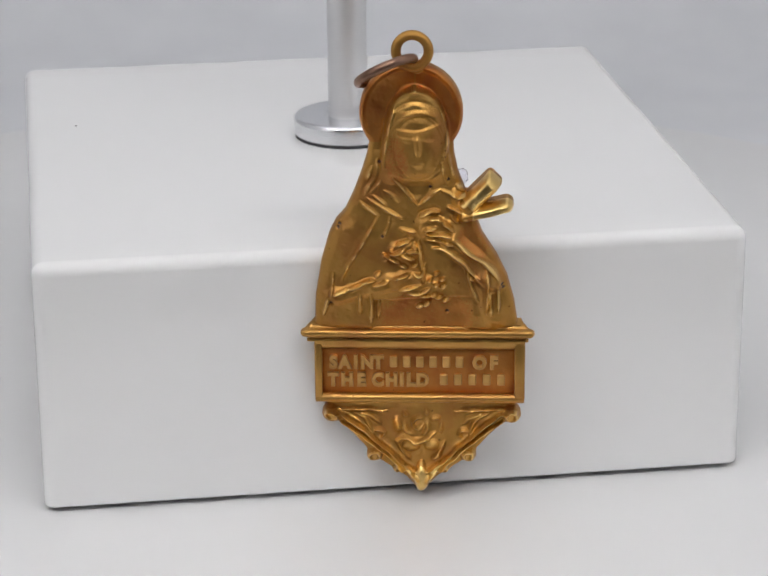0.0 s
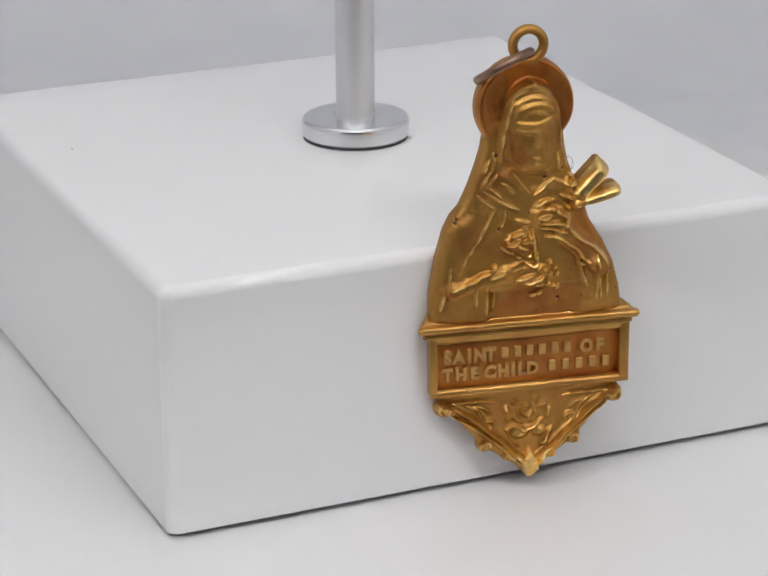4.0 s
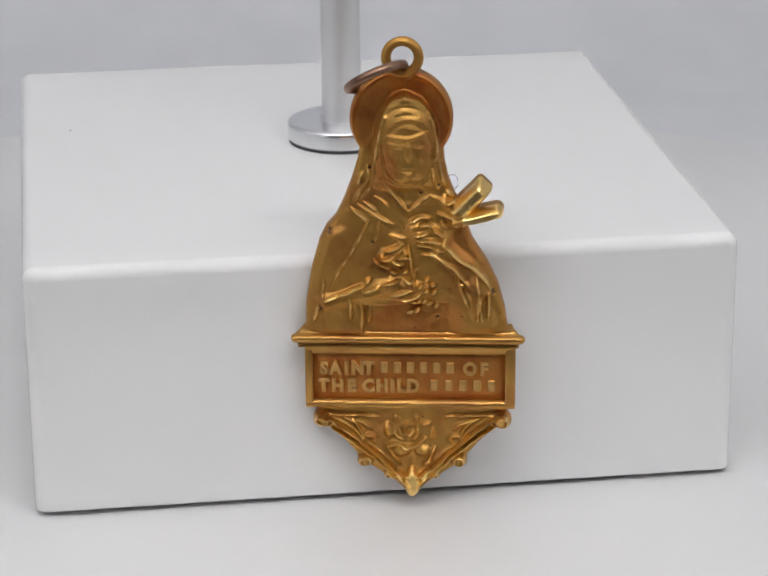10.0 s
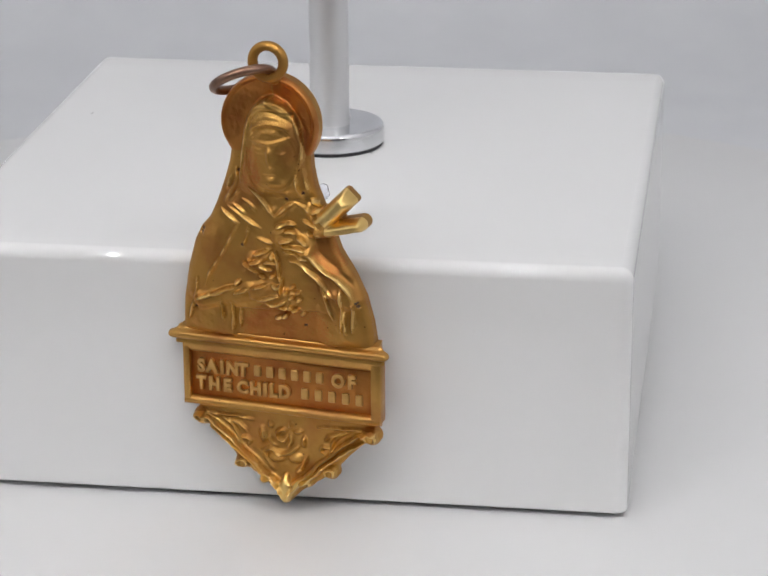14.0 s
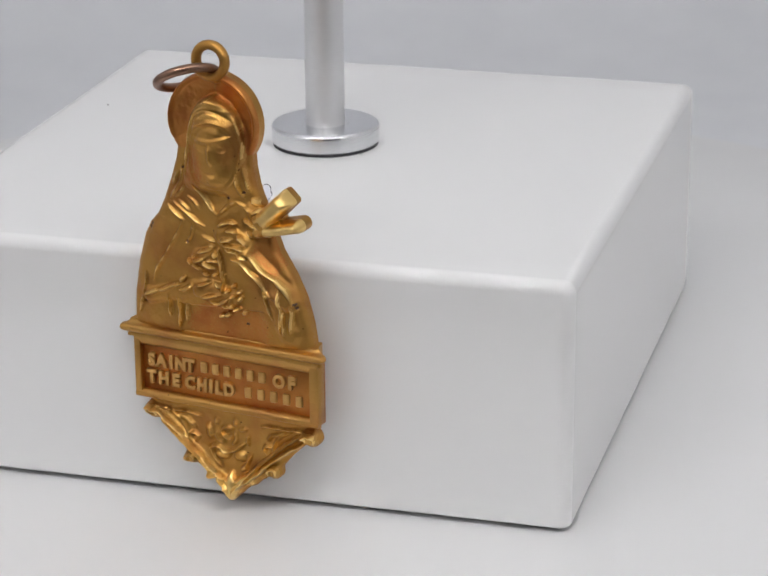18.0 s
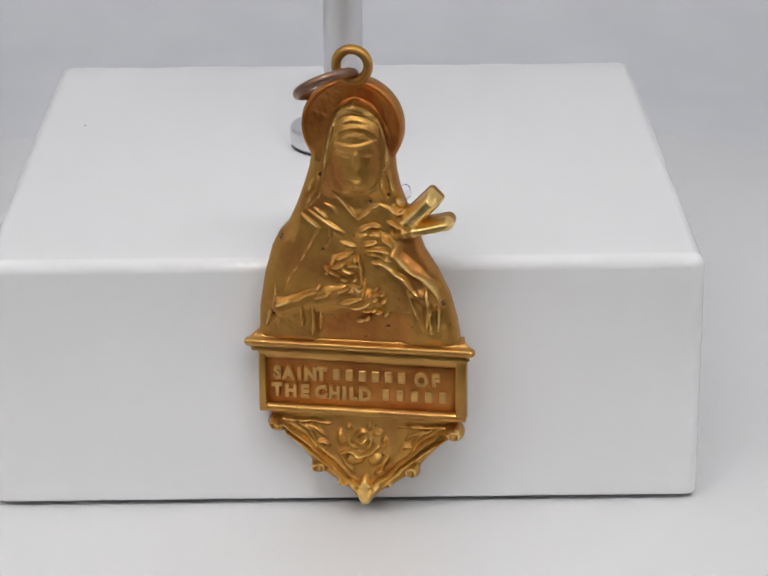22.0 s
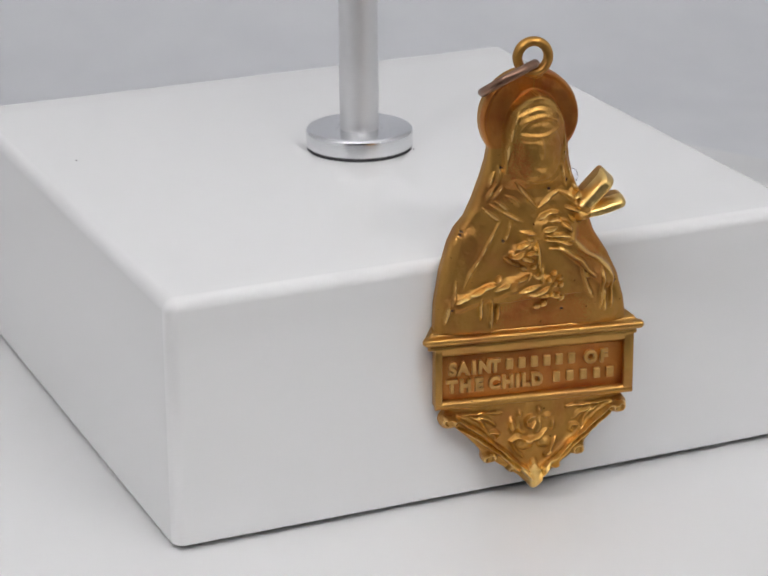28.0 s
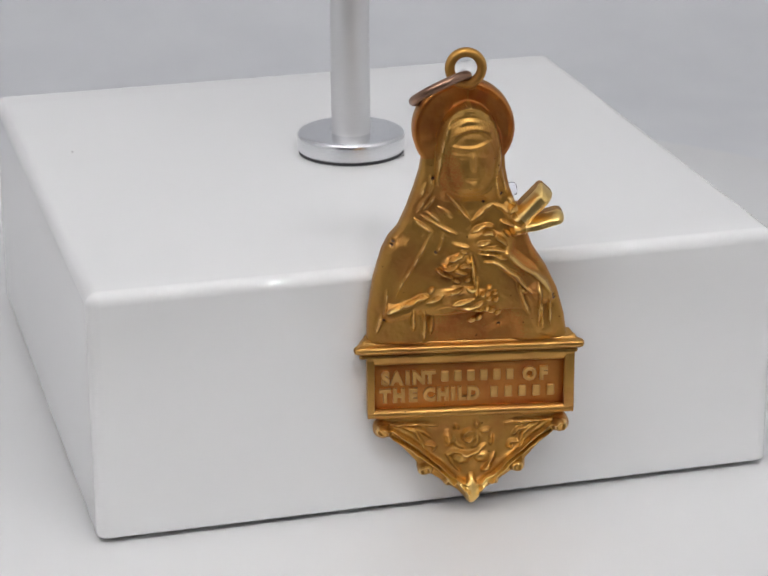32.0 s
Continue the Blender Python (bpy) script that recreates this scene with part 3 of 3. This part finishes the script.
def bracket_height(X, Z, D):
    X, Z = wobble(X, Z)
    x = np.abs(X - 0.1)
    H = np.full(X.shape, -0.15)
    rail, outer = [(8.17, 8.67), (6.81, 8.48), (5.32, 7.28), (3.62, 5.81), (1.91, 4.06), (0.51, 2.95)], [(6.89, 7.47), (5.32, 6.46), (4.04, 5.53), (2.55, 4.11), (1.28, 3.23), (0.43, 2.31)]
    H += stroke(x, Z, rail, 0.45, 0.25) + stroke(x, Z, rail, 0.15, 0.6) + stroke(x, Z, outer, 0.17, 0.6)
    for cx, cz, r in ((7.72, 8.22, 0.86), (4.05, 4.42, 0.72), (1.95, 3.25, 0.5)):
        H += dome(x, Z, cx, cz, r, r, 0.22) + stroke(x, Z, arc(cx, cz, 0.6 * r, 0.6 * r, -60, 230), 0.15, 0.4)
    for line in ([(5.02, 8.34), (4.04, 7.88), (3.53, 7.38)], [(4, 6.82), (3.49, 6.87), (3.11, 6.55), (3.4, 6.22)], [(5.74, 8.48), (4.89, 8.02), (4.38, 7.28), (4.04, 6.5)], [(7.23, 8.76), (5.11, 8.76), (2.98, 8.48)], [(2.04, 5.67), (1.62, 4.98), (0.94, 4.2)],):
        H += stroke(x, Z, line, 0.14, 0.3)
    # open rose above two leaves
    for line, width, high in (([(0.19, 7.84), (-0.24, 7.93), (-0.67, 7.56), (-0.54, 7.05), (-0.07, 6.92), (0.27, 7.28)], 0.15, 0.4), ([(-0.24, 7.42), (-0.2, 7.38)], 0.14, 0.15), ([(-2.03, 7.88), (-1.9, 6.64)], 0.3, 0.36), ([(-1.26, 8.48), (-1.09, 8.02)], 0.2, 0.34), ([(0.44, 8.67), (0.53, 8.21)], 0.17, 0.3), ([(0.95, 7.88), (1.55, 8.02)], 0.18, 0.3), ([(1.76, 7.47), (1.8, 6.55)], 0.15, 0.3), ([(0.61, 7.65), (0.7, 6.82), (0.19, 6.46)], 0.18, 0.24), ([(-1.94, 5.72), (-1.26, 6.13), (-0.24, 5.67), (0.53, 5.99), (1.29, 6.5)], 0.19, 0.42), ([(1.12, 4.06), (1.67, 4.61)], 0.18, 0.36), ([(-0.67, 6.36), (-1.35, 6.73), (-1.35, 7.38)], 0.2, 0.24)):
        H += stroke(X, Z, line, width, high)
    H += dome(x, Z, 0.85, 5.35, 0.75, 0.55, 0.3, 0.9)
    # palmette at the foot
    H += dome(X, Z, 0.1, 2.3, 0.6, 1.6, 0.7, 0.7) + stroke(x, Z, [(0.35, 1.8), (1.15, 3.4)], 0.28, 0.5)
    H = -0.15 + 1.3 * (H + 0.15) + grain(X, Z)
    edge = np.clip(-D / 0.35, 0, 1)
    return H - 0.25 * (1 - np.sqrt(np.clip(1 - (1 - edge) ** 2, 0, 1)))


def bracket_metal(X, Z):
    # Gold steps brighter with height, so rails carry highlight contrast in their colour.
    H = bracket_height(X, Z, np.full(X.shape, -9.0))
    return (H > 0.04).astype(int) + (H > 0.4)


def moulding(profile, x0, x1, mitre, ret=0.0):
    """A run of moulding along x; the profile is (forward, z) pairs, the ends rounded off over the length mitre and standing out by ret times the projection."""
    bm = bmesh.new()
    n, rows = len(profile), []
    for u in 0.5 - 0.5 * np.cos(np.linspace(0, math.pi, 90)):
        row = []
        for k, (f, z) in enumerate(profile):
            out = ret * max(f, 0)
            x = x0 - out + (x1 - x0 + 2 * out) * u
            e = max(0.0, min(1.0, min(x - x0 + out, x1 + out - x) / mitre)) if mitre else 1.0
            if f > 0:
                f *= 0.5 + 0.5 * math.sqrt(1 - (1 - e) ** 2)
            d = float(grain(np.array(x), np.array(z * 3.0 + k))) if f > 0.2 else 0.0
            row.append(bm.verts.new((x * MM, -(f + 1.1 * d) * MM, (z + 0.6 * d) * MM)))
        rows.append(row)
    for p, q in zip(rows, rows[1:]):
        for i in range(n):
            j = (i + 1) % n
            bm.faces.new((p[i], p[j], q[j], q[i]))
    bm.faces.new(rows[0])
    bm.faces.new(rows[-1][::-1])
    bmesh.ops.recalc_face_normals(bm, faces=bm.faces[:])
    return bm


def letter_mesh(ch):
    curve = bpy.data.curves.new("letter", "FONT")
    curve.body, curve.size, curve.extrude, curve.offset, curve.resolution_u = ch, 1.55 * MM, 0.16 * MM, 0.025 * MM, 3
    curve.bevel_depth, curve.bevel_resolution = 0.08 * MM, 2
    curve.align_x = "CENTER"
    ob = new("letter", curve)
    mesh = bpy.data.meshes.new_from_object(ob)
    bpy.data.objects.remove(ob)
    mesh.transform(Matrix.Rotation(math.pi / 2, 4, "X"))
    return mesh


def inscription(field):
    """Two lines of raised writing; the parts not lettered are plain bars."""
    made = {}
    lines = ((12.6, -7.35, "SAINT", 0.95), (12.6, -2.25, "......", 1.12), (12.6, 5.05, "OF", 1.2),
             (11.0, -7.4, "THE", 1.2), (11.0, -3.6, "CH", 1.18), (11.0, -1.55, "IL", 0.75), (11.0, 0.2, "D", 1.0), (11.0, 2.0, ".....", 1.22))
    for z, x, word, gap in lines:
        for i, ch in enumerate(word):
            if ch == ".":
                ob = part("bar", rounded_box((-0.33 * MM, -0.17 * MM, 0.04 * MM), (0.33 * MM, 0.15 * MM, 1.06 * MM), 0.14 * MM, 3), GOLD_PALE, field)
            else:
                if ch not in made:
                    made[ch] = letter_mesh(ch)
                ob = put("letter", made[ch], GOLD_PALE, field)
                ob.scale.x = 0.9
            ob.location = ((x + i * gap) * MM, -0.16 * MM, z * MM)


def pendant():
    medal = new("pendant")
    medal.scale = (0.982, 0.982, 0.982)
    tagged(medal, "worn gold devotional pendant with bust, plaque and scrolled foot", "pendant")
    put("bust_relief", relief_mesh("bust_relief", figure_shape, figure_height, -9.6, 9.2, 15.9, 40.0, 0.07, 1.0, ((GOLD_BROWN, GOLD_BRIGHT, GOLD_COPPER, GOLD, TARNISH), figure_metal)), GOLD, medal, "worn yellow gold relief of a veiled bust holding a cross")
    put("bracket", relief_mesh("bracket", bracket_shape, bracket_height, -9.2, 9.4, 0.9, 10.1, 0.07, 0.95, ((GOLD_BROWN, GOLD, GOLD_BRIGHT), bracket_metal)), GOLD, medal, "scrolled gold bracket with a rose")
    ledge = moulding([(-1.0, 15.12), (0.62, 15.12), (0.62, 15.3), (0.56, 15.42), (0.68, 15.54), (0.92, 15.62), (1.08, 15.76), (1.14, 15.94), (1.1, 16.12), (0.98, 16.24), (0.78, 16.28), (0.58, 16.34), (0.44, 16.46), (0.38, 16.62), (0.2, 16.7), (-1.0, 16.76)], -8.95, 8.55, 0.25, 1.0)
    part("ledge", ledge, GOLD_DULL, medal, "moulded gold ledge", smooth=True).data.set_sharp_from_angle(angle=radians(40))
    plate = part("plaque", rounded_box((-8.85 * MM, -0.05 * MM, 9.55 * MM), (8.8 * MM, 1.0 * MM, 15.2 * MM), 0.1 * MM, 1), GOLD_COPPER, medal, "recessed worn gold plaque with raised writing")
    for name, prof in (("upper_frame", [(0.0, 14.3), (0.22, 14.34), (0.36, 14.44), (0.5, 14.62), (0.56, 14.85), (0.6, 15.2), (0.0, 15.2)]), ("lower_frame", [(0.0, 9.5), (0.36, 9.5), (0.52, 9.58), (0.62, 9.75), (0.62, 9.95), (0.52, 10.12), (0.34, 10.24), (0.2, 10.3), (0.0, 10.3)])):
        bm = moulding(prof, -8.9, 8.85, 0)
        part(name, bm, GOLD_DULL, plate, "raised gold border").data.set_sharp_from_angle(angle=radians(40))
    for a, b in ((-8.95, -8.3), (8.0, 8.9)):
        part("side_frame", rounded_box((a * MM, -0.58 * MM, 9.7 * MM), (b * MM, 0.6 * MM, 15.1 * MM), 0.14 * MM, 2), GOLD_DULL, plate, "raised gold border").data.set_sharp_from_angle(angle=radians(40))
    inscription(plate)
    loop = part("loop", ring(1.33 * MM, 0.41 * MM, 1.2), GOLD_BROWN, medal, "round gold hanging loop")
    loop.location = (-0.57 * MM, -0.35 * MM, 40.35 * MM)
    bm = bmesh.new()
    bmesh.ops.create_icosphere(bm, subdivisions=3, radius=0.62 * MM)
    neck = part("neck", bm, GOLD_BROWN, loop)
    neck.scale = (1.1, 0.6, 0.8)
    neck.location = (0.35 * MM, 0.2 * MM, -1.45 * MM)
    jump = part("jump_ring", ring(2.45 * MM, 0.39 * MM), ROSE, medal, "thin tarnished rose gold jump ring")
    a = Vector((-0.90, 0.0, -0.43)).normalized()
    v = Vector((0.0, -0.94, 0.34))
    n = (Matrix.Rotation(radians(3), 3, a) @ a.cross(v)).normalized()
    b = n.cross(a).normalized()
    jump.matrix_local = Matrix.Translation((-2.7 * MM, -0.6 * MM, 38.75 * MM)) @ Matrix((a, n, b)).transposed().to_4x4()
    bm = bmesh.new()
    for (x, y, z), (a, b, c) in (((3.5, 1.2, 29.2), (0.5, 0.35, 0.7)), ((1.2, 2.1, 21.0), (2.0, 1.75, 1.6))):
        for v in bmesh.ops.create_icosphere(bm, subdivisions=3, radius=1)["verts"]:
            k = 1 + 0.3 * noise.noise(v.co * 1.7 + Vector((x, y, z)))
            v.co = Vector((x + v.co.x * a * k, y + v.co.y * b * k, z + v.co.z * c * k)) * MM
    part("glue_dab", bm, CLEAR, medal, "clear dab of dried glue")
    return medal


platter = turntable()
stand = display_stand()
medal = pendant()

ANGLES = [(0, 5.35), (0.5, 7.02), (1, 9.08), (1.5, 10.73), (2, 12.87), (2.5, 14.75), (3, 17.15), (3.5, 19.23), (3.9, 20.70), (5.5, 20.74), (6.12, 20.72), (6.5, 19.50),
          (7, 17.23), (7.5, 15.40), (8, 13.60), (8.5, 11.23), (9, 9.32), (9.5, 7.14), (10, 5.04), (10.5, 3.12), (11, 0.91), (11.5, -0.81), (12, -3.32), (12.5, -5.14),
          (13, -7.22), (13.5, -9.15), (14, -11.12), (14.5, -12.95), (15, -15.22), (15.5, -17.60), (15.93, -19.28), (17.5, -19.31), (17.85, -19.27), (18, -18.25), (18.5, -15.41), (19, -13.64),
          (19.5, -11.77), (20, -9.49), (20.5, -7.81), (21, -5.74), (21.5, -3.95), (22, -2.12), (22.5, -0.10), (23, 2.13), (23.5, 3.59), (24, 5.73), (24.5, 7.36), (25, 9.49),
          (25.5, 11.48), (26, 13.95), (26.5, 16.13), (27.1, 18.55), (27.65, 20.74), (28.5, 20.79), (30.03, 20.78), (30.5, 18.52), (31, 16.48), (31.5, 14.61), (32, 12.31)]

BLOCK_AT = pose(1.597 * MM, -7.121 * MM, 0, 0, 0, 0.971)
PENDANT_AT = pose(3.69 * MM, -41.15 * MM, -0.42 * MM, 0, 0, -9.3)


def turning(ob, base):
    walk(ob, [(t, Matrix.Rotation(radians(a), 4, "Z") @ base) for t, a in ANGLES])


def motions():
    turning(platter, Matrix.Identity(4))
    turning(stand, BLOCK_AT)
    turning(medal, PENDANT_AT)


motions()
